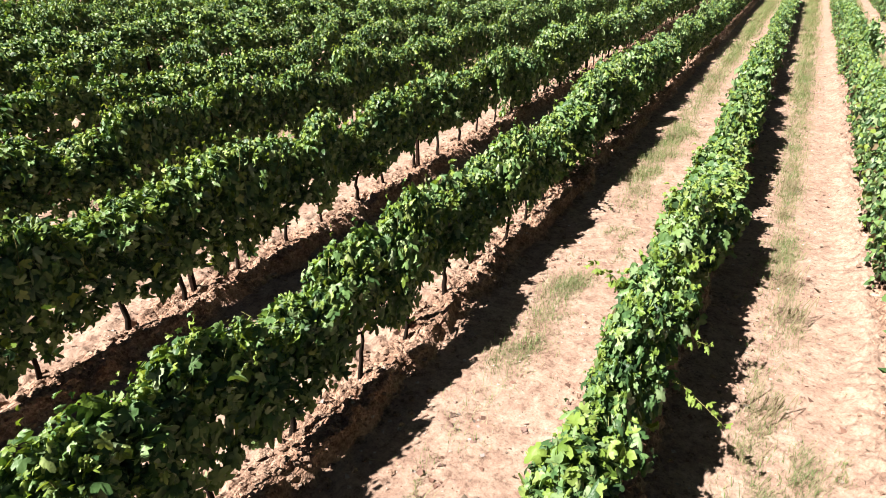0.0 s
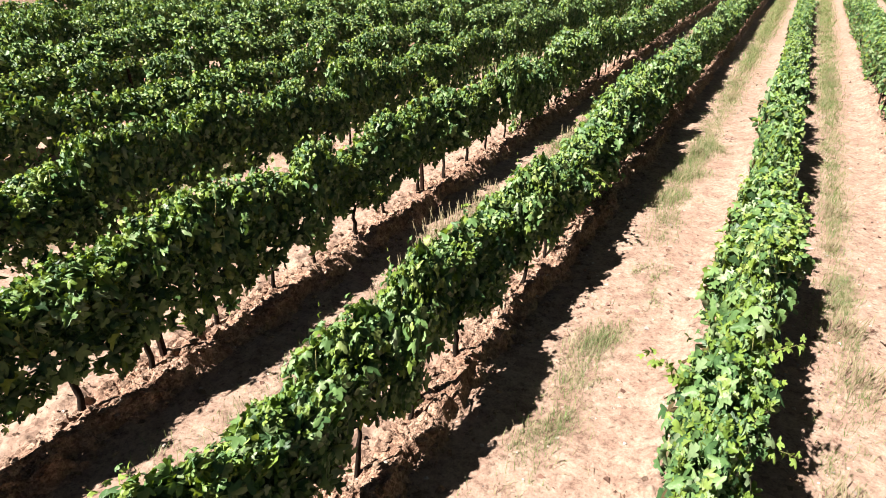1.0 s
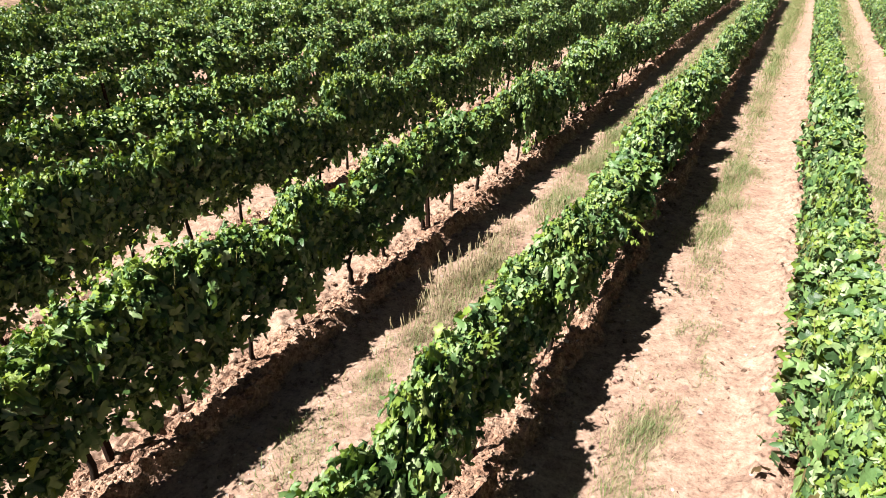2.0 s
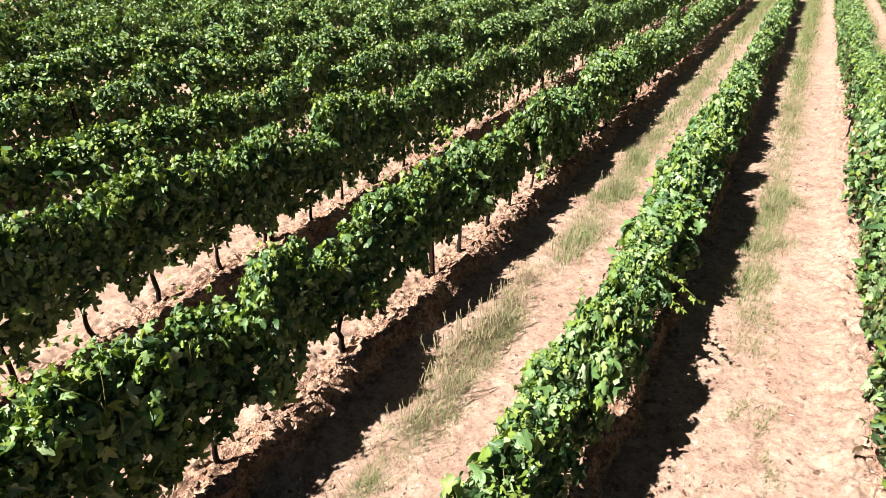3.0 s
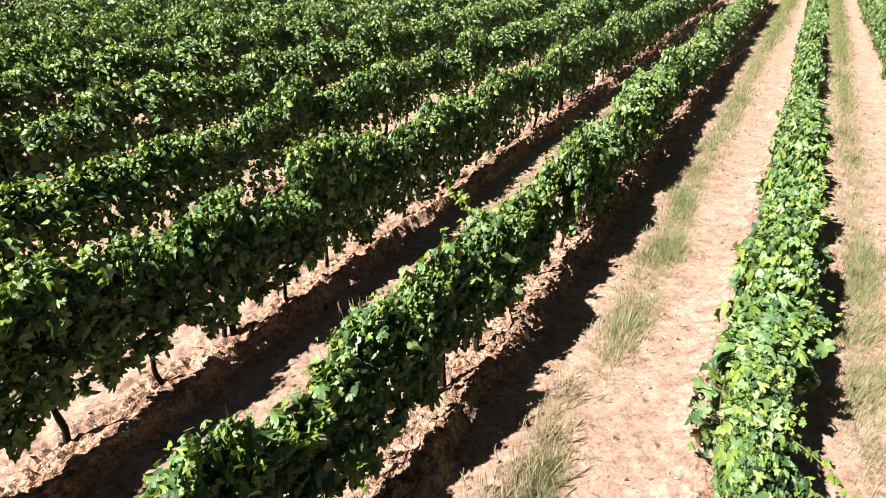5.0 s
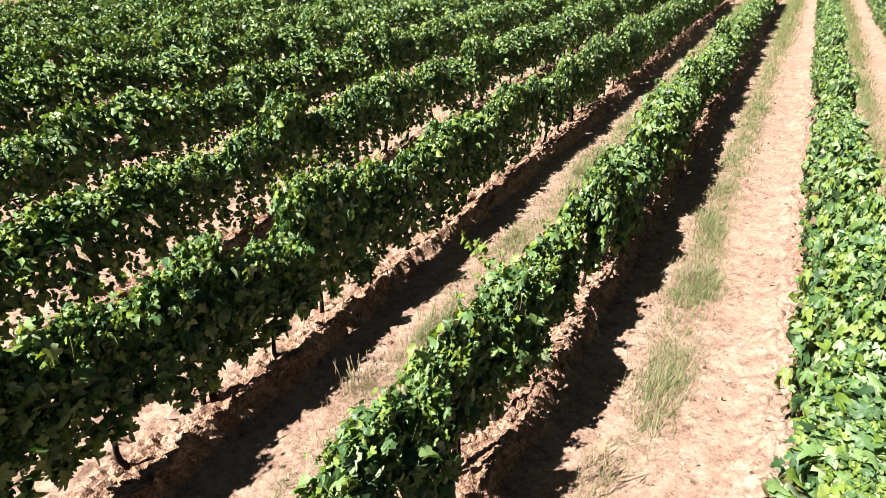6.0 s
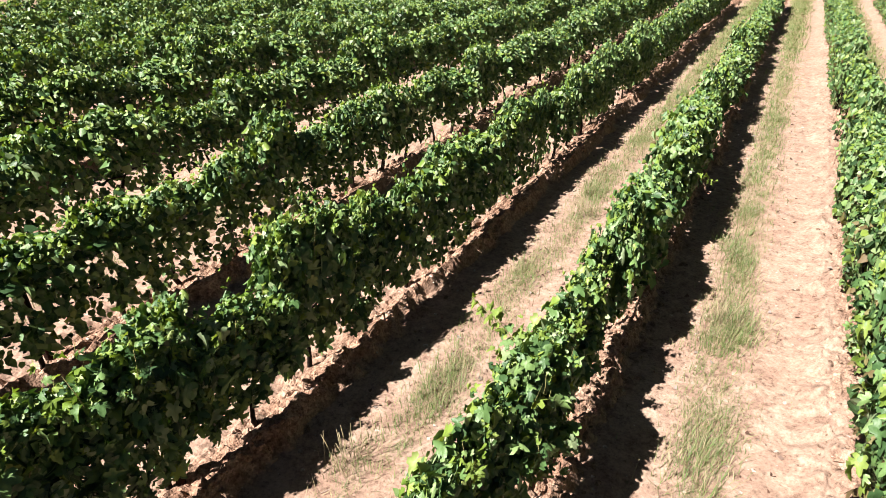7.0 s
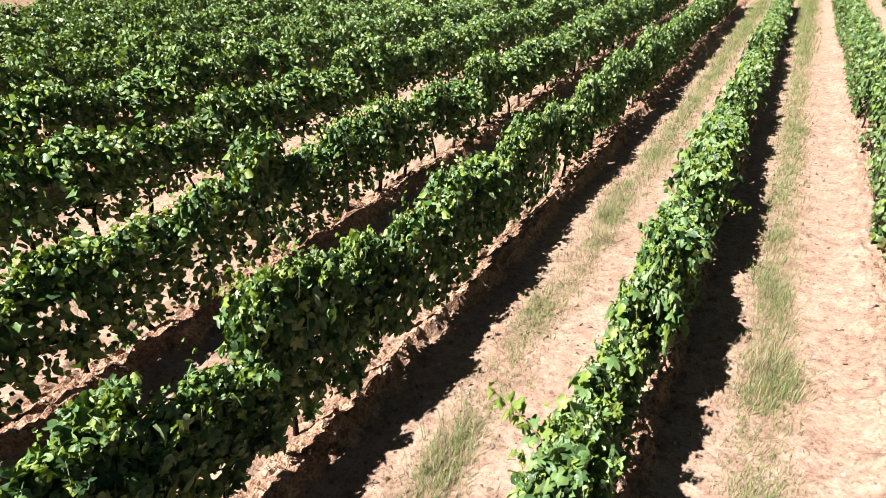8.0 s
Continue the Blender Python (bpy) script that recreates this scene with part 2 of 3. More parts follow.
def leaves(places, normals, tips, sizes, shapes):
    """Many leaves as arrays of points and triangles."""
    points, tris = np.stack([p for p, _ in shapes]), shapes[0][1]
    z = unit(normals)
    y = unit(tips - z * np.sum(tips * z, axis=1, keepdims=True))
    x = np.cross(y, z)
    p = points[np.arange(len(places)) % len(shapes)] * sizes[:, None, None]
    verts = places[:, None] + p[..., :1] * x[:, None] + p[..., 1:2] * y[:, None] + p[..., 2:] * z[:, None]
    offset = (np.arange(len(places)) * points.shape[1])[:, None, None]
    return verts.reshape(-1, 3), (tris[None] + offset).reshape(-1, 3)


# ---- the ground: one sheet to the horizon, finest where the camera passes ----
def steps(spans):
    return np.concatenate([np.arange(a, b, s) for a, b, s in spans])


def bank_steps(low, high):
    """Fine steps across the banks under the rows, wider ones across the lanes."""
    spans, at = [], low
    for rx in sorted(row[0] for row in ROWS):
        if low < rx < high:
            spans += [(at, rx - 0.4, 0.07), (rx - 0.4, rx + 0.62, 0.03)]
            at = rx + 0.62
    return spans + [(at, high, 0.1)]


gx = steps([(-3000, -600, 400), (-600, -100, 60), (-100, -46, 6), (-46, -24, 0.4), (-24, -13, 0.14), *bank_steps(-13.0, 3.2), (3.2, 8, 0.2), (8, 40, 4), (40, 400, 60), (400, 3001, 400)])
gy = steps([(-3000, -400, 400), (-400, -20, 40), (-20, 1, 1.5), (1, 4, 0.1), (4, 17.0, 0.048), (17.0, 34, 0.13), (34, 70, 0.35), (70, 130, 6), (130, 600, 60), (600, 3001, 400)])
mx, my = np.meshgrid(gx, gy)
fade = np.clip((48 + mx) / 4, 0, 1) * np.clip((9 - mx) / 1, 0, 1) * np.clip((72 - my) / 3, 0, 1)
mz = ground_height(mx, my) * fade
w = len(gx)
corner = (np.arange(len(gy) - 1)[:, None] * w + np.arange(w - 1)[None]).ravel()
quads = np.vstack([np.column_stack([corner, corner + 1, corner + w + 1]), np.column_stack([corner, corner + w + 1, corner + w])])
middle_x, middle_y = (gx[:-1] + gx[1:]) / 2, (gy[:-1] + gy[1:]) / 2
cx, cy = [c.ravel() for c in np.meshgrid(middle_x, middle_y)]
cover = np.where(cy < 17.0 + 2.0 * (-27.9 - cx), 1, 0)
ground = new("ground", mesh_of("ground", np.column_stack([mx.ravel(), my.ravel(), mz.ravel()]), quads, [M_SOIL, M_FALLOW], np.concatenate([cover, cover])))
off = np.full(mx.shape, 9.0)
for rx, _ in ROWS:
    off = np.where(np.abs(mx - rx) < np.abs(off), mx - rx, off)
ragged_edge = 0.5 * (fractal(mx, my, 1.6, 4, 7) - 0.5)
broken = np.clip((0.55 + ragged_edge - off) / 0.2, 0, 1) * np.clip((off + 0.25 + ragged_edge) / 0.35, 0, 1) * fade
ground.data.attributes.new("tilled", "FLOAT", "POINT").data.foreach_set("value", broken.ravel().astype(np.float32))
crisp = broken.ravel()[corner] > 0.35
ground.data.polygons.foreach_set("use_smooth", ~np.concatenate([crisp, crisp]))
tagged(ground, "dry sandy reddish vineyard soil with low banks under the rows", "ground", kind="structure")


# ---- vines ----
# the hedge's cross-section from its shaded hem, up and over the top, to the sunward hem: share of the way, x, height
OVER = [(0.0, 0.18, 0.0), (0.1, 0.23, 0.2), (0.24, 0.24, 0.55), (0.4, 0.22, 0.92), (0.52, 0.15, 1.16), (0.6, 0.05, 1.3), (0.66, -0.05, 1.3), (0.75, -0.11, 1.16)]
LIFTED = np.array(OVER + [(0.86, -0.13, 1.0), (0.94, -0.06, 0.88), (1.0, 0.04, 0.76)])
DRAPED = np.array(OVER[:5] + [(0.58, 0.05, 1.3), (0.63, -0.05, 1.3), (0.69, -0.11, 1.16), (0.8, -0.17, 0.8), (0.92, -0.18, 0.25), (1.0, -0.12, -0.3)])


def hedge(outline, s, y, hem, seed):
    """Points on the lumpy face of one vine's metre of hedge; s runs round its cross-section, y along the row."""
    x, z = np.interp(s, outline[:, 0], outline[:, 1]), np.interp(s, outline[:, 0], outline[:, 2])
    low = hem + 0.5 * (fractal(y + 9, y * 0 + seed, 3.1, 2, seed + 3) - 0.5) * np.clip(1 - z / 0.8, 0, 1)
    z = low + z * (1.9 - hem) / 1.43
    z = np.where(z > 1.2, 1.2 + (z - 1.2) * (1.08 - 0.85 * y * y), z)
    side = unit(np.column_stack([x / 0.32, (z - 1.2) / 0.75]))
    push = 0.46 * (fractal(y + 7, 2.4 * s + seed, 2.7, 2, seed) - 0.5) + 0.34 * (fractal(y + 3, 2.6 * s, 7.0, 2, seed + 5) - 0.5)
    push = push * np.clip((z - hem) / 0.25 + 0.3, 0.3, 1) * np.where(x < 0, 0.7, 1.0)
    return np.column_stack([x + side[:, 0] * push, y, z + 0.8 * side[:, 1] * push])


def canopy(rng, face, behind, shoots, inside, shapes, size, hem, draped=False, wild=0.8):
    """The leaves of one vine, a metre of hedge along y: a face of overlapping leaves that hang from the lumps of the hedge, more
    of them behind it, young shoots that rise out of the top, and old leaves inside. Points, triangles and material slots."""
    seed = rng.randint(1, 120)
    outline, sunlit = (DRAPED, -0.1) if draped else (LIFTED, 0.43)
    count = face + behind
    s, y = rng.rand(count) ** 0.94, rng.uniform(-0.56, 0.56, count)
    here = hedge(outline, s, y, hem, seed)
    along = hedge(outline, s + 0.015, y, hem, seed) - hedge(outline, s - 0.015, y, hem, seed)
    onward = hedge(outline, s, y + 0.03, hem, seed) - hedge(outline, s, y - 0.03, hem, seed)
    outward = unit(np.cross(onward, along))
    outward *= np.sign(np.sum(outward * (here * np.array([1, 0, 1]) - np.array([0, 0, 1.15])), axis=1, keepdims=True))
    sunk = np.concatenate([rng.normal(0, 0.05, face), rng.uniform(0.06, 0.15, behind)])
    places = here - outward * sunk[:, None]
    places[:, 2] = np.maximum(places[:, 2], 0.2 if draped else hem - 0.1)
    places[:, 0] = np.where(rng.rand(count) < 0.94, np.maximum(places[:, 0], sunlit - 0.425 * places[:, 2]), places[:, 0])
    sizes = size * np.exp(np.clip(rng.normal(0, 0.36, count), -0.8, 0.5)) * np.where(here[:, 2] > 1.6, 0.86, 1.0)
    normals = outward + (1.1 - 0.75 * wild) * np.array([-0.32, -0.58, 0.75]) + rng.normal(0, wild, (count, 3))
    tips = np.array([0, 0, -1.1]) + outward * 0.25 + rng.normal(0, 0.45, (count, 3))
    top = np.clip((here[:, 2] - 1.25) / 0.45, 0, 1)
    # lighter tone favours the top, sunward side and outer leaves: sunlight put into colour
    young_or_lit = rng.rand(count) < (0.05 + 0.17 * top + 0.1 * (here[:, 0] < -0.1)) * np.where(sunk < 0.03, 1.0, 0.3)
    # shoots out of the top and shoulders
    nodes = 7
    s0, y0 = rng.uniform(0.36, 0.8, shoots), rng.uniform(-0.5, 0.5, shoots)
    root = hedge(outline, s0, y0, hem, seed)
    way = np.column_stack([np.sign(root[:, 0]) * rng.uniform(0, 0.5, shoots), rng.normal(0, 0.4, shoots), rng.uniform(0.35, 1.0, shoots)])
    long = 0.08 + 0.3 * rng.rand(shoots) ** 1.6
    f, k = np.tile(np.linspace(-0.25, 1, nodes), shoots), np.repeat(np.arange(shoots), nodes)
    stem = root[k] + way[k] * (f * long[k])[:, None] + rng.normal(0, 0.025, (len(f), 3))
    places = np.vstack([places, stem])
    sizes = np.concatenate([sizes, size * (0.95 - 0.5 * np.clip(f, 0, 1)) * rng.uniform(0.75, 1.15, len(f))])
    normals = np.vstack([normals, np.array([-0.25, -0.5, 0.5]) + rng.normal(0, 0.6, (len(f), 3))])
    tips = np.vstack([tips, way[k] * 0.5 + np.array([0, 0, -0.5]) + rng.normal(0, 0.6, (len(f), 3))])
    young_or_lit = np.concatenate([young_or_lit, rng.rand(len(f)) < 0.55])
    verts, tris = leaves(places, normals, tips, sizes, shapes)
    dusty = (places[:, 2] < 1.3) & (places[:, 0] < -0.05) & (rng.rand(len(places)) < 0.12)
    slots = np.repeat(np.where(dusty, 2, np.where(young_or_lit, 1, 0)), len(shapes[0][1]))
    # old leaves inside, in the hedge's own shade
    s, y = rng.rand(inside), rng.uniform(-0.52, 0.52, inside)
    core = hedge(outline, s, y, hem + 0.08, seed)
    middle = np.array([0.02, 0, 1.2])
    core = middle + (core - middle) * np.column_stack([rng.uniform(0.1, 0.62, inside), np.ones(inside), rng.uniform(0.3, 0.92, inside)])
    core[:, 0] = np.maximum(core[:, 0], sunlit + 0.03 - 0.425 * core[:, 2])
    v2, t2 = leaves(core, rng.normal(0, 1, (inside, 3)) * np.array([1.3, 0.7, 0.5]), rng.normal(0, 1, (inside, 3)), rng.uniform(0.16, 0.24, inside), PLAIN_LEAF if len(shapes[0][1]) > 2 else FAR_LEAF)
    verts, tris = joined([(verts, tris), (v2, t2)])
    return verts, tris, np.concatenate([slots, np.zeros(len(t2), int)])


def canes(rng, count, hem):
    """Bare lengths of cane and leaf stalk that show between the leaves."""
    pieces = []
    for _ in range(count):
        side = rng.choice([-1, 1, 1])
        root = np.array([rng.normal(0, 0.06), rng.uniform(-0.5, 0.5), rng.uniform(0.8, 1.1)])
        tip = np.array([side * rng.uniform(0.08, 0.3), root[1] + rng.normal(0, 0.2), rng.uniform(1.3, 1.95)])
        s = np.linspace(0, 1, 6)[:, None]
        pts = root + (tip - root) * s + np.array([side * 0.1, 0, 0.06]) * np.sin(s * np.pi)
        pieces.append(tube(pts, np.linspace(0.006, 0.0025, 6), 4))
    for _ in range(4 * count):
        root = np.array([rng.uniform(-0.24, 0.3), rng.uniform(-0.5, 0.5), rng.uniform(hem + 0.4, 1.8)])
        pts = root + np.linspace(0, 1, 4)[:, None] * rng.normal(0, 0.07, 3)
        pieces.append(tube(pts, [0.003, 0.003, 0.0025, 0.002], 3))
    return joined(pieces)


def trunk(rng, sides=7):
    n = 7
    z = np.linspace(-0.06, 0.72, n)
    bend = np.cumsum(rng.normal(0, 0.022, (n, 2)), axis=0)
    lean = rng.normal(0, 0.09, 2)
    pts = np.column_stack([bend[:, 0] + lean[0] * z * 0.6, bend[:, 1] + lean[1] * z, z])
    pts[0, :2], pts[:, :2] = 0, pts[:, :2] - pts[0, :2]
    return pts, tube(pts, np.linspace(0.036, 0.02, n) * rng.uniform(0.85, 1.2) * (1 + 0.15 * rng.rand(n)), sides)


def cordon(rng, top, sides=6):
    """The two arms that run along the row from the trunk's head."""
    arms = []
    for way in (-1, 1):
        s = np.linspace(0, 1, 6)
        pts = top + np.column_stack([rng.normal(0, 0.012, 6), way * 0.5 * s, 0.06 * np.sin(s * 2.5) + rng.normal(0, 0.012, 6)])
        pts[0] = top
        arms.append(tube(pts, np.linspace(0.02, 0.011, 6), sides))
    return joined(arms)


LEAF_MESHES = [mesh_of("vine_leaf", *shape, [M_LEAF]) for shape in FINE_LEAF]
YOUNG_LEAF_MESHES = [mesh_of("young_or_sunlit_vine_leaf", *shape, [M_YOUNG_LIT]) for shape in FINE_LEAF]


def add_shoot(vine, rng, base, tip, count=8, droop=0.06):
    """A stray cane that leaves the hedge, with its leaves as parts of their own."""
    base, tip = np.array(base, float), np.array(tip, float)
    s = np.linspace(0, 1, 8)[:, None]
    pts = base + (tip - base) * s + np.array([0, 0, 1.0]) * droop * np.sin(s * np.pi)
    v, t = tube(pts, np.linspace(0.006, 0.002, 8), 5)
    cane = part("shoot", mesh_of("shoot", v, t, [M_CANE]), vine, "green cane with leaves standing off the hedge")
    along = Vector(tip - base).normalized()
    for i in range(count):
        f = 0.2 + 0.8 * (i + 0.5) / count
        p = base + (tip - base) * f + np.array([0, 0, 1.0]) * droop * math.sin(f * math.pi)
        side = Vector((rng.normal(0, 1), rng.normal(0, 1), rng.normal(-0.1, 0.5)))
        ydir = (side - along * side.dot(along)).normalized() + along * 0.5
        ydir.normalize()
        zdir = Vector((rng.normal(-0.1, 0.35), rng.normal(0, 0.35), 1.0))
        zdir = (zdir - ydir * zdir.dot(ydir)).normalized()
        turn = Matrix((ydir.cross(zdir), ydir, zdir)).transposed().to_4x4()
        size = 0.128 * (1.15 - 0.65 * f) * rng.uniform(0.85, 1.15)
        leaf = part("leaf", (YOUNG_LEAF_MESHES if f > 0.45 or rng.rand() < 0.3 else LEAF_MESHES)[i % 5], cane)
        leaf.matrix_local = Matrix.Translation(Vector(p) + ydir * 0.03) @ turn @ Matrix.Scale(size, 4)
    return cane


def build_vine(rng, level, low=False, draped=False):
    near = level == 0
    vine = new("grapevine")
    pts, stem = trunk(rng)
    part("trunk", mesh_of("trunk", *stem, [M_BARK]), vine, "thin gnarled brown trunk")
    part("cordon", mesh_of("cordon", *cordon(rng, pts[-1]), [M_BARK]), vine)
    hem = (rng.uniform(0.38, 0.52) if near else rng.uniform(0.24, 0.42)) if low else rng.uniform(0.46, 0.66) if draped else rng.uniform(0.48, 0.7)
    if near:
        v, t, slots = canopy(rng, 820, 160, 28, 150, FINE_LEAF, 0.114, hem, draped, 0.7)
    else:
        v, t, slots = canopy(rng, *((700, 90, 24, 80) if level == 1 else (560, 60, 16, 60)), PLAIN_LEAF, 0.104, hem, draped, 0.62)
    part("canopy", mesh_of("canopy", v, t, [M_LEAF, M_YOUNG_LIT, M_DRY], slots), vine, "dense green vine leaves, yellow-green at the tips, with sunlight painted on top and sunward side")
    if near:
        tagged(part("stalk", mesh_of("stalk", *canes(rng, 7, hem), [M_CANE]), vine, "pale green leaf stalks and bits of cane"), kind="stuff")
        for _ in range(2):
            x, y = rng.uniform(-0.25, 0.28), rng.uniform(-0.4, 0.4)
            add_shoot(vine, rng, (x * 0.6, y, 1.35), (x * 1.3, y + rng.normal(0, 0.1), rng.uniform(1.7, 1.88)), 8, 0.0)
    return tagged(vine, "trellised grapevine in full green leaf on a dry soil bank", "grapevine", "vines of the vineyard rows")


rng = np.random.RandomState(11)
near_kinds = [build_vine(rng, 0) for _ in range(6)]
draped_kinds = [build_vine(rng, 0, draped=True) for _ in range(7)]
low_kinds = [build_vine(rng, 0, True) for _ in range(5)]
mid_kinds = [build_vine(rng, 1) for _ in range(5)]
mid_draped_kinds = [build_vine(rng, 1, draped=True) for _ in range(6)]
mid_low_kinds = [build_vine(rng, 1, True) for _ in range(5)]
back_kinds = [build_vine(rng, 2, i % 2 == 0, i < 4) for i in range(8)]
placed = []
for rx, phase in ROWS:
    y = row_start(rx) + (phase - row_start(rx)) % PITCH
    while y < row_end(rx):
        reach = math.hypot(rx + 3.8, (y - 9.0) * 0.8)
        spot = (rx + rng.normal(0, 0.05), y + rng.normal(0, 0.06))
        turn, tall = rng.normal(0, 6), min(1.08, max(0.88, 0.98 + rng.normal(0, 0.07)))
        if abs(rx + 11.22) < 0.1 and 12.8 < y < 14.4:
            tall *= 0.84
        wide = min(1.08, max(0.74, 0.9 + rng.normal(0, 0.12))) * (1.0 + 0.25 * min(1.0, max(0.0, (-9.0 - rx) / 8.0)))
        if (y < 8.5 and abs(rx + 1.36) < 1.5) or rx == -8.45:
            wide *= 0.86
        placed.append((reach, spot, turn, tall, wide, rng.randint(1000)))
        y += PITCH + rng.normal(0, 0.02)
placed.sort(key=lambda p: p[0])
vines = []
used = set()
for i, (reach, spot, turn, tall, wide, pick) in enumerate(placed[:296]):
    side = 0 if spot[0] < -7.5 or (spot[0] < -4 and spot[1] < 8) else 1 if (spot[0] < -4 and spot[1] < 16) or (spot[0] < -1.5 and spot[1] < 11.5) else 2
    kinds = (low_kinds, near_kinds, draped_kinds)[side] if i < 52 else (mid_low_kinds, mid_kinds, mid_draped_kinds)[side] if i < 160 else back_kinds
    kind = kinds[pick % len(kinds)]
    m = pose(spot[0], spot[1], height_at(*spot) - 0.05, 0, 0, turn) @ Matrix.Diagonal((wide, 1.0, tall, 1))
    if kind.name in used:
        vine = copy_thing(kind, m)
    else:
        used.add(kind.name)
        kind.matrix_basis = m
        vine = kind
    vines.append((vine, spot))

# canes that stand clear of the hedge: base and tip
STRAY = [((-0.15, 6.2, 1.55), (-0.55, 6.21, 1.84)), ((0.3, 5.95, 1.15), (0.97, 5.38, 1.13)), ((0.3, 6.3, 1.2), (0.7, 6.36, 1.22)),
         ((0.2, 6.75, 1.55), (0.5, 6.63, 2.05)), ((-2.5, 11.25, 1.4), (-1.98, 10.86, 1.26)), ((-2.5, 11.1, 1.2), (-2.12, 10.95, 1.05)),
         ((-5.4, 18.5, 1.3), (-4.95, 18.42, 1.28)), ((-5.85, 12.6, 1.6), (-6.22, 12.5, 2.1)), ((-5.5, 9.6, 1.0), (-5.2, 9.52, 0.88)),
         ((-11.0, 10.75, 1.1), (-10.7, 10.7, 1.05))]
stray_rng = np.random.RandomState(17)
for foot, tip in STRAY:
    vine = min(vines, key=lambda v: math.hypot(2 * (v[1][0] - foot[0]), v[1][1] - foot[1]))[0]
    home = vine.matrix_basis.inverted()
    root = home @ Vector(foot)
    root.x *= 0.4
    add_shoot(vine, stray_rng, root, home @ Vector(tip), 15, 0.05)

# the vines beyond, too many to count
far_rng = np.random.RandomState(23)
far_kinds = []
for _ in range(6):
    v, t, slots = canopy(far_rng, 560, 40, 16, 40, FAR_LEAF, 0.11, 0.45, True, 0.55)
    _, stem = trunk(far_rng, 5)
    far_kinds.append((v, t, slots, stem))
fv, ft, fs, base = [], [], [], 0
for reach, spot, turn, tall, wide, pick in placed[296:]:
    v, t, slots, stem = far_kinds[pick % 6]
    v, t = joined([(v, t), stem])
    slots = np.concatenate([slots, np.full(len(stem[1]), 3)])
    c, s = math.cos(radians(turn)), math.sin(radians(turn))
    x, y = v[:, 0] * wide, v[:, 1]
    fv.append(np.column_stack([x * c - y * s + spot[0], x * s + y * c + spot[1], v[:, 2] * tall + height_at(*spot) - 0.05]))
    ft.append(t + base)
    fs.append(slots)
    base += len(v)
far = new("distant_vines", mesh_of("distant_vines", np.vstack(fv), np.vstack(ft), [M_LEAF, M_YOUNG_LIT, M_DRY, M_BARK], np.concatenate(fs)))
tagged(far, "far rows of green grapevines closing into one leafy field", "grapevines", kind="stuff")


# ---- posts of the trellis ----
def build_post():
    v, t = tube(np.array([(0, 0, -0.1), (0, 0, 0.5), (0.004, 0, 0.9), (0, 0.004, 1.25)]), [0.043, 0.041, 0.04, 0.038], 8)
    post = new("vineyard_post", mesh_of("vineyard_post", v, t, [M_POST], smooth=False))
    return tagged(post, "reddish-brown weathered wooden stake in the vine row", "post", "stakes of the vine rows")


first_post = None
post_rng = np.random.RandomState(3)
for rx, phase in ROWS[1:9]:
    for n in range(-2, 6):
        y = phase + 6.0 * n + 0.08
        if not row_start(rx) < y < 36:
            continue
        m = pose(rx, y, height_at(rx, y), post_rng.normal(0, 1.5), post_rng.normal(0, 1.5), post_rng.uniform(0, 360))
        if first_post is None:
            first_post = build_post()
            first_post.matrix_basis = m
        else:
            copy_thing(first_post, m)


# ---- grass ----
def blades(rng, count, tall, spread, bend, broad=1.0, long=1.0):
    """A tuft's blades: thin, bent, tapering strips."""
    root = rng.normal(0, 1, (count, 2)) * np.array([spread, spread * long])
    way = rng.uniform(0, 2 * np.pi, count)
    length = tall * rng.uniform(0.45, 1.1, count)
    lean = bend * rng.uniform(0.2, 1.0, count)
    width = (0.0015 + 0.0018 * rng.rand(count)) * broad
    verts, tris = [], []
    for k, s in enumerate((0, 0.55, 1.0)):
        off = lean * length * s ** 1.7
        cx, cy = root[:, 0] + np.cos(way) * off, root[:, 1] + np.sin(way) * off
        z = length * s * np.sqrt(np.clip(1 - (lean * s) ** 2 * 0.5, 0.2, 1)) - 0.01
        half = width * (1 - 0.6 * s) if k < 2 else 0
        verts.append(np.column_stack([cx - np.sin(way) * half, cy + np.cos(way) * half, z]))
        if k < 2:
            verts.append(np.column_stack([cx + np.sin(way) * half, cy - np.cos(way) * half, z]))
    stacked = np.stack(verts, axis=1)
    one = np.array([(0, 1, 3), (0, 3, 2), (2, 3, 4)])
    return stacked.reshape(-1, 3), (one[None] + (np.arange(count) * 5)[:, None, None]).reshape(-1, 3)


def seed_stalks(rng, count, tall, spread):
    pieces = []
    for _ in range(count):
        x, y = rng.normal(0, spread, 2)
        a, lean, h = rng.uniform(0, 6.28), rng.uniform(0.05, 0.3), tall * rng.uniform(0.7, 1.1)
        s = np.linspace(0, 1, 5)
        pts = np.column_stack([x + np.cos(a) * lean * h * s ** 2, y + np.sin(a) * lean * h * s ** 2, h * s - 0.01])
        pieces.append(tube(pts, [0.002, 0.002, 0.002, 0.007, 0.002], 4))
    return joined(pieces)


def build_tuft(rng, count, tall, spread, bend, green, stalks=0):
    tuft = new("grass_tuft")
    v, t = blades(rng, count, tall, spread, bend, 1.0, 2.3)
    slots = np.repeat((rng.rand(count) > green).astype(int), 3)
    tagged(part("clump", mesh_of("clump", v, t, [M_GRASS, M_STRAW], slots), tuft), kind="stuff")
    if stalks:
        tagged(part("dry_clump", mesh_of("dry_clump", *seed_stalks(rng, stalks, tall * 2.8, spread), [M_STRAW]), tuft, "pale dry seed stalks"), kind="stuff")
    return tagged(tuft, "grey-green and straw-coloured grass tuft on bare soil", "grass tuft", "grass tufts between the rows")


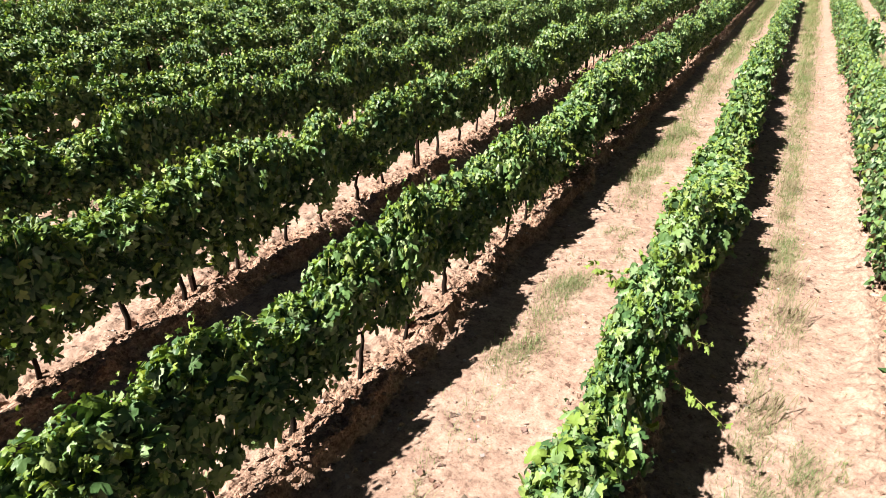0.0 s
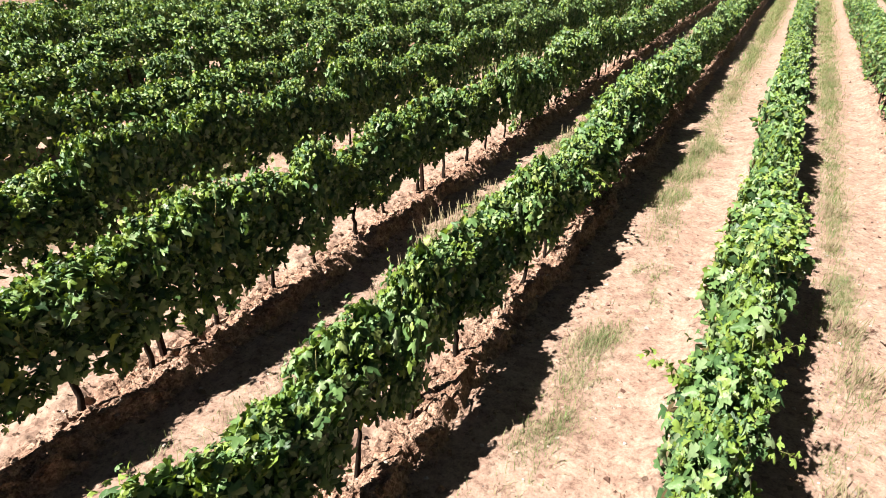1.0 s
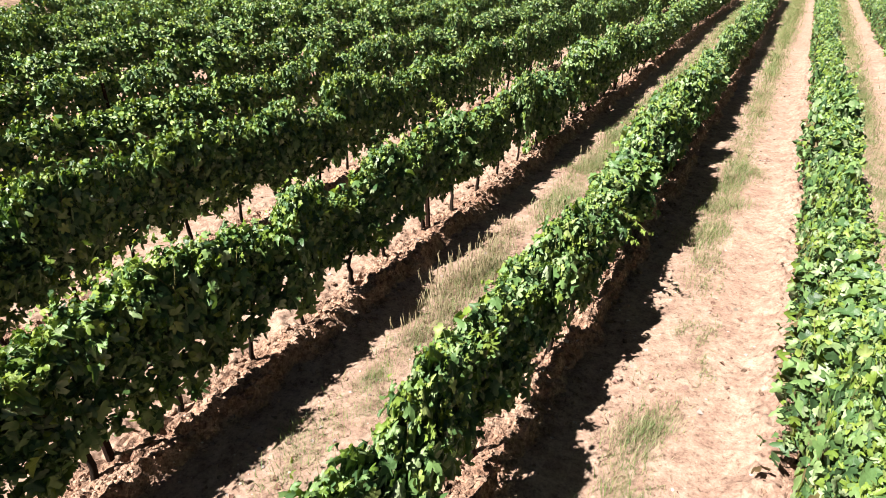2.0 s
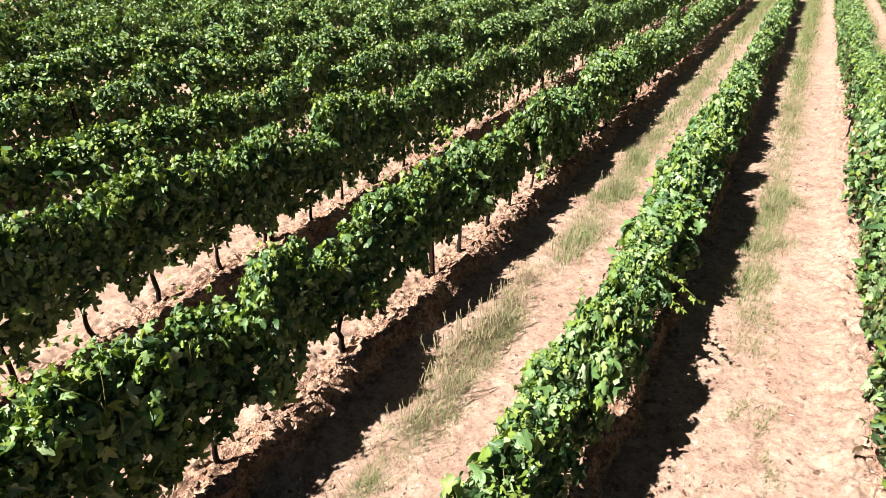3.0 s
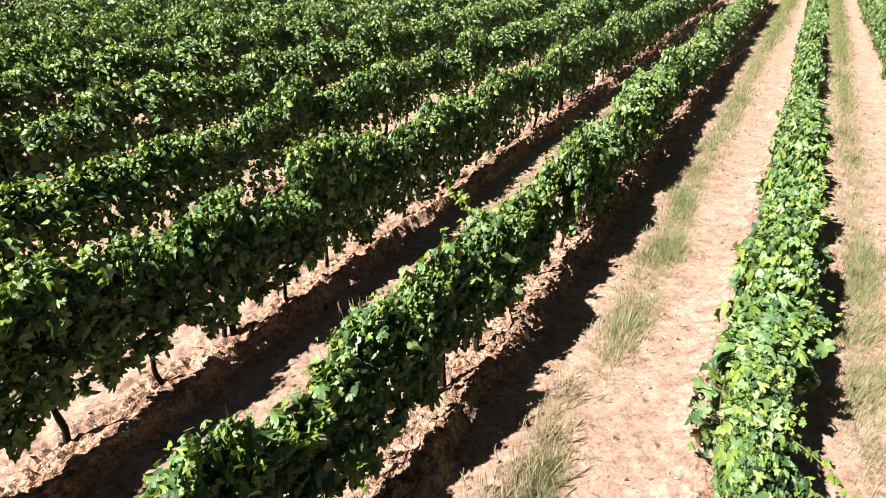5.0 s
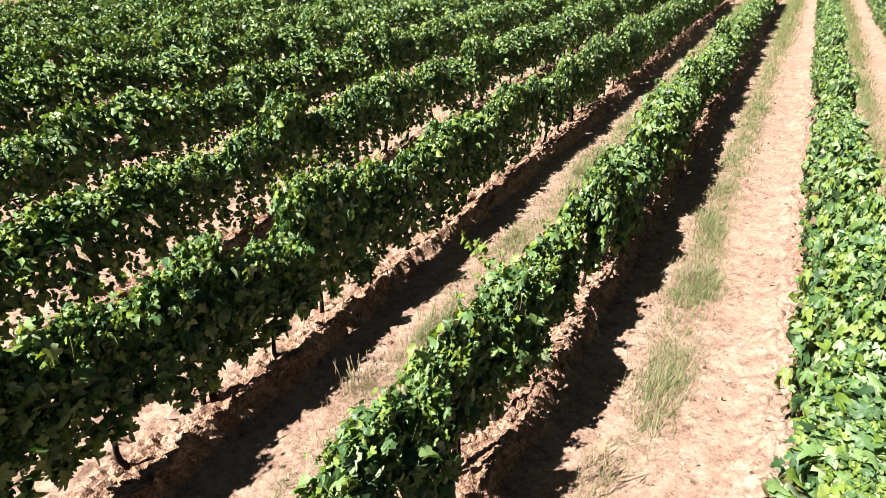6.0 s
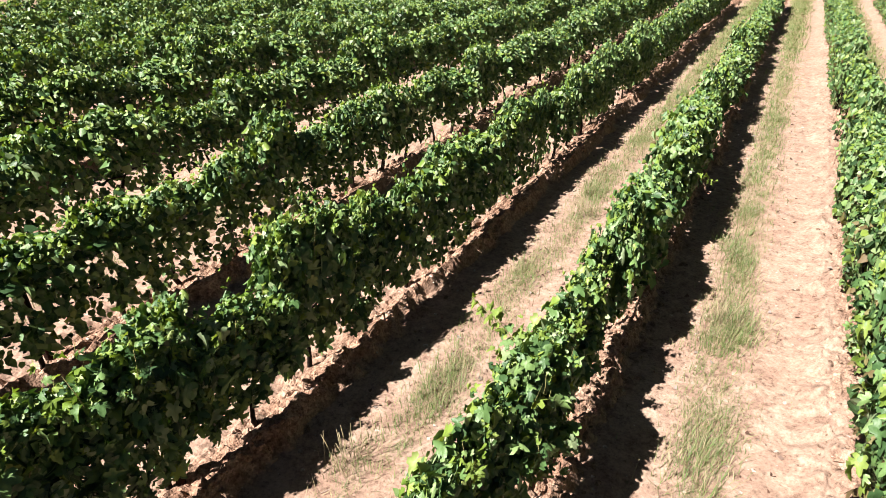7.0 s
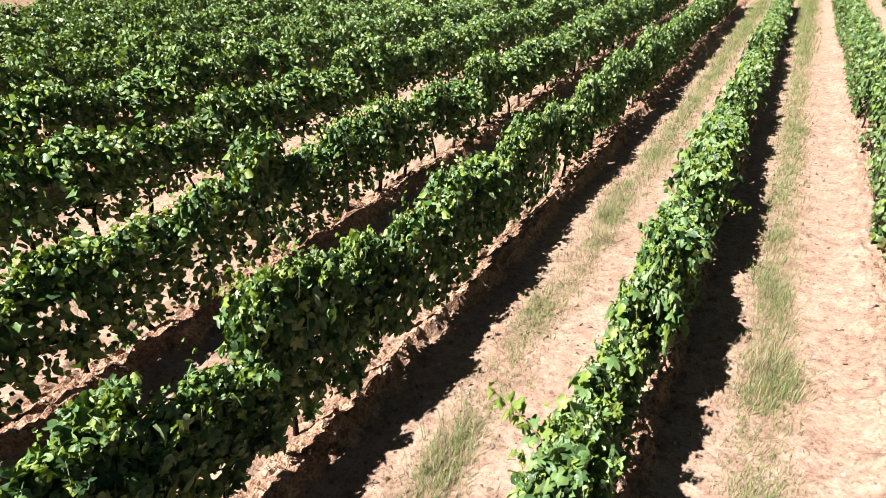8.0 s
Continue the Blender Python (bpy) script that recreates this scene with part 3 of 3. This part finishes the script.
grng = np.random.RandomState(31)
tuft_kinds = [build_tuft(grng, 700, 0.135, 0.10, 1.0, 0.68), build_tuft(grng, 520, 0.1, 0.12, 1.0, 0.6),
              build_tuft(grng, 420, 0.14, 0.12, 0.9, 0.5, 26), build_tuft(grng, 160, 0.08, 0.05, 0.9, 0.75)]
tuft_spots = [(-4.57, 10.5, 2, 1.1), (-4.5, 11.0, 2, 0.9), (-4.6, 10.0, 2, 1.0), (-4.3, 9.4, 2, 1.1), (-4.22, 10.2, 1, 1.0), (-4.2, 9.1, 1, 1.1), (-1.3, 13.2, 1, 1.1), (-1.25, 12.4, 3, 1.2), (-1.05, 11.0, 3, 1.2), (-0.95, 10.2, 3, 1.1),
              (-1.42, 8.63, 0, 1.2), (-1.3, 8.9, 0, 0.9), (-1.2, 18.2, 0, 1.2), (-1.5, 14.1, 0, 1.1), (-1.2, 7.9, 3, 0.9), (1.86, 6.5, 0, 0.8), (2.2, 6.7, 3, 1.0),
              (-4.24, 13.84, 0, 1.4), (-4.2, 14.2, 1, 1.2), (-4.18, 16.8, 0, 1.2), (-4.4, 18.8, 0, 1.2), (-4.43, 11.56, 2, 1.0), (-4.3, 11.0, 2, 1.0), (-4.5, 12.2, 2, 0.9), (-4.35, 10.5, 2, 1.0),
              (-1.39, 17.6, 0, 1.3), (-1.45, 16.6, 1, 1.3), (-1.4, 15.6, 0, 1.2), (-1.5, 14.6, 1, 1.1), (-4.22, 16.3, 0, 1.2), (-4.25, 17.97, 1, 1.3), (-4.17, 14.75, 1, 1.2),
              (-7.06, 13.56, 0, 1.2), (-7.0, 13.3, 1, 1.3), (-7.15, 15.94, 1, 1.3), (-7.2, 16.6, 0, 1.0), (-7.25, 21.36, 1, 1.4), (-7.2, 20.2, 0, 1.2), (-7.3, 12.2, 2, 0.9), (-1.6, 6.6, 3, 1.0), (1.3, 7.9, 3, 0.9), (1.25, 6.5, 3, 0.9)]
for rx, _ in ROWS[1:7]:
    for y in np.arange(4.5, 34, 0.75):
        if grng.rand() < 0.25 + 0.5 * float(value_noise(rx * 3.1, y * 0.35, 9)):
            tuft_spots.append((rx + 1.42 + grng.normal(0, 0.1), y + grng.normal(0, 0.3), int(grng.choice([0, 1, 1, 2, 3, 3])), grng.uniform(0.6, 1.15)))
used_tufts = set()
for x, y, k, size in tuft_spots[:280]:
    m = pose(x, y, height_at(x, y), 0, 0, grng.normal(0, 14) + 180 * grng.randint(2)) @ Matrix.Scale(size, 4)
    if k in used_tufts:
        copy_thing(tuft_kinds[k], m)
    else:
        used_tufts.add(k)
        tuft_kinds[k].matrix_basis = m

# thin grass in strips along the lanes
wisps = [blades(grng, 8, 0.13, 0.06, 0.8) for _ in range(12)] + [blades(grng, 5, 0.15, 0.08, 0.8, 1.5) for _ in range(12)]
spots = []
for rx, _ in ROWS[:8]:
    for y in np.arange(2.0, 68, 0.1):
        thick = float(value_noise(rx * 3.1, y * 0.35, 9)) + 0.35 * min(1.0, max(0.0, (y - 13) / 8))
        for _ in range(6 if y < 14 else 9):
            if grng.rand() < (0.12 + 0.9 * thick - (0.2 if y < 12 else 0)) * (1 if y < 30 else 0.85):
                spots.append((rx + 1.38 + grng.normal(0, 0.17), y + grng.uniform(-0.05, 0.05)))
spots = np.array(spots)
levels = ground_height(spots[:, 0], spots[:, 1])
strip_v, strip_t, strip_s, base = [], [], [], 0
for (x, y), z in zip(spots, levels):
    v, t = wisps[grng.randint(12) + (0 if y < 22 else 12)]
    a, size, high = grng.uniform(0, 6.28), grng.uniform(0.9, 1.6) * (1 if y < 22 else y / 22), grng.uniform(0.4, 1.6)
    c, d = math.cos(a) * size, math.sin(a) * size
    strip_v.append(np.column_stack([v[:, 0] * c - v[:, 1] * d + x, v[:, 0] * d + v[:, 1] * c + y, v[:, 2] * high + z]))
    strip_t.append(t + base)
    strip_s.append(np.full(len(t), int(grng.rand() < 0.22)))
    base += len(v)
strip = new("lane_grass", mesh_of("lane_grass", np.vstack(strip_v), np.vstack(strip_t), [M_GRASS, M_STRAW], np.concatenate(strip_s)))
tagged(strip, "sparse dry grass growing in strips along the lanes", "grass", kind="stuff")


# ---- clods and litter ----
def clod_mesh(rng):
    bm = bmesh.new()
    bmesh.ops.create_icosphere(bm, subdivisions=1, radius=1.0)
    for v in bm.verts:
        v.co *= 1 + rng.normal(0, 0.27)
        v.co.z *= 0.62
    me = bpy.data.meshes.new("soil_clod")
    bm.to_mesh(me)
    bm.free()
    me.materials.append(M_CLOD)
    return me


crng = np.random.RandomState(41)
clod_kinds = [clod_mesh(crng) for _ in range(7)]
for i in range(290):
    rx = ROWS[crng.choice([2, 3, 3, 4, 4, 4, 5, 5])][0]
    x, y = rx + crng.choice([crng.normal(0.33, 0.14), crng.normal(0.0, 0.3)]), crng.uniform(3, 20)
    r = 0.02 + 0.035 * crng.rand() ** 1.5
    clod = part("soil_clod", clod_kinds[i % 7], ground)
    clod.matrix_local = pose(x, y, height_at(x, y) + r * 0.25, crng.uniform(0, 360), crng.uniform(-30, 30), crng.uniform(0, 360)) @ Matrix.Diagonal((r * crng.uniform(0.8, 1.6), r, r * crng.uniform(0.7, 1.1), 1))

cv, ct, base = [], [], 0
shapes = []
for me in clod_kinds:
    co = np.zeros(len(me.vertices) * 3, np.float32)
    me.vertices.foreach_get("co", co)
    shapes.append((co.reshape(-1, 3), np.array([tuple(p.vertices) for p in me.polygons])))
count = 11000
rows_x = np.array([ROWS[i][0] for i in (1, 2, 2, 3, 3, 3, 4, 4)])[crng.randint(0, 8, count)]
kind_of = crng.rand(count)
xs = rows_x + np.where(kind_of < 0.8, crng.normal(0.22, 0.24, count), crng.uniform(-1.4, 1.4, count))
ys = 2 + 20 * crng.rand(count) ** 1.15
rs = np.where(kind_of < 0.8, 0.009 + 0.042 * crng.rand(count) ** 2.4, crng.uniform(0.004, 0.014, count))
zs = ground_height(xs, ys)
for x, y, z, r in zip(xs, ys, zs, rs):
    v, t = shapes[crng.randint(7)]
    a = crng.uniform(0, 6.28)
    c, s = math.cos(a) * r, math.sin(a) * r
    cv.append(np.column_stack([v[:, 0] * c - v[:, 1] * s + x, v[:, 0] * s + v[:, 1] * c + y, v[:, 2] * r + z + r * 0.2]))
    ct.append(t + base)
    base += len(v)
rubble = new("loose_soil", mesh_of("loose_soil", np.vstack(cv), np.vstack(ct), [M_CLOD], smooth=False))
tagged(rubble, "crumbled reddish clods and pebbles along the banks", "soil clods", kind="stuff")

count = 4200
xs, ys = crng.uniform(-13, 4, count), 2 + 28 * crng.rand(count) ** 1.2
rs, zs = 0.006 + 0.02 * crng.rand(count) ** 3, ground_height(xs, ys)
cv, ct, base = [], [], 0
for x, y, z, r in zip(xs, ys, zs, rs):
    v, t = shapes[crng.randint(7)]
    cv.append(v * r * np.array([1.2, 0.9, 0.8]) + np.array([x, y, z + r * 0.3]))
    ct.append(t + base)
    base += len(v)
pebbles = new("pebble_scatter", mesh_of("pebble_scatter", np.vstack(cv), np.vstack(ct), [M_STONE], smooth=False))
tagged(pebbles, "pale pebbles scattered over the dry soil", "pebbles", kind="stuff")

count = 30000
rows_x = np.array([r[0] for r in ROWS[1:8]])[crng.randint(0, 7, count)]
xs, ys = rows_x + 1.4 + crng.normal(0, 0.55, count), 2 + 28 * crng.rand(count) ** 1.2
kept = fractal(xs, ys, 1.1, 3, 40) + crng.normal(0, 0.07, count) > 0.51
xs, ys = xs[kept], ys[kept]
count = len(xs)
places = np.column_stack([xs, ys, ground_height(xs, ys) + 0.006])
v, t = leaves(places, np.array([0, 0, 1.0]) + crng.normal(0, 0.35, (count, 3)), crng.normal(0, 1, (count, 3)), 0.015 + 0.075 * crng.rand(count) ** 2.5, FAR_LEAF)
litter = new("leaf_litter", mesh_of("leaf_litter", v, t, [M_LITTER]))
tagged(litter, "scattered dead vine leaves and twigs on the soil", "leaf litter", kind="stuff")

# dry straw and twigs lying flat
count = 3500
rows_x = np.array([r[0] for r in ROWS[1:8]])[crng.randint(0, 7, count)]
xs, ys = rows_x + 1.4 + crng.normal(0, 0.6, count), 2 + 28 * crng.rand(count) ** 1.2
kept = fractal(xs, ys, 0.9, 3, 44) + crng.normal(0, 0.08, count) > 0.5
xs, ys = xs[kept], ys[kept]
count = len(xs)
a, half, wide = crng.uniform(0, 6.28, count), crng.uniform(0.015, 0.07, count), crng.uniform(0.0015, 0.004, count)
zs = ground_height(xs, ys) + 0.008
lift = crng.uniform(0, 0.02, count)
dx, dy = np.cos(a), np.sin(a)
sticks = np.stack([np.column_stack([xs - dx * half + dy * wide, ys - dy * half - dx * wide, zs]), np.column_stack([xs - dx * half - dy * wide, ys - dy * half + dx * wide, zs + wide]),
                   np.column_stack([xs + dx * half - dy * wide, ys + dy * half + dx * wide, zs + lift]), np.column_stack([xs + dx * half + dy * wide, ys + dy * half - dx * wide, zs + lift + wide])], axis=1)
one = np.array([(0, 1, 2), (0, 2, 3)])
straw = new("straw_litter", mesh_of("straw_litter", sticks.reshape(-1, 3), (one[None] + (np.arange(count) * 4)[:, None, None]).reshape(-1, 3), [M_LITTER, M_STRAW], np.repeat(crng.randint(0, 2, count), 2)))
tagged(straw, "dry straw and broken twigs lying on the soil", "straw", kind="stuff")


# ---- a bush on the fallow ground beyond the field ----
def build_shrub(rng):
    shrub = new("shrub")
    stems = []
    for _ in range(6):
        a, lean = rng.uniform(0, 6.28), rng.uniform(0.2, 0.7)
        s = np.linspace(0, 1, 6)
        stems.append(tube(np.column_stack([np.cos(a) * lean * s ** 1.3, np.sin(a) * lean * s ** 1.3, 1.5 * s - 0.05]), np.linspace(0.05, 0.015, 6), 6))
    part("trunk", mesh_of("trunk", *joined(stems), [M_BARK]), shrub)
    n = 1800
    way = unit(rng.normal(0, 1, (n, 3)))
    lump = 0.6 + 0.7 * fractal(way[:, 0] * 2 + 5, way[:, 1] * 2 + way[:, 2], 1.5, 3, 60)
    places = way * np.array([1.1, 1.1, 0.9]) * (lump * rng.uniform(0.6, 1.0, n))[:, None] + np.array([0, 0, 1.2])
    v, t = leaves(places, way + rng.normal(0, 0.5, (n, 3)), rng.normal(0, 1, (n, 3)), rng.uniform(0.08, 0.16, n), PLAIN_LEAF)
    part("crown", mesh_of("crown", v, t, [M_LEAF]), shrub)
    return tagged(shrub, "dark green bush on bare brown ground beyond the vines", "bush")


bush = build_shrub(np.random.RandomState(71))
bush.matrix_basis = pose(-41.8, 31.4, -0.02, 0, 0, 40)
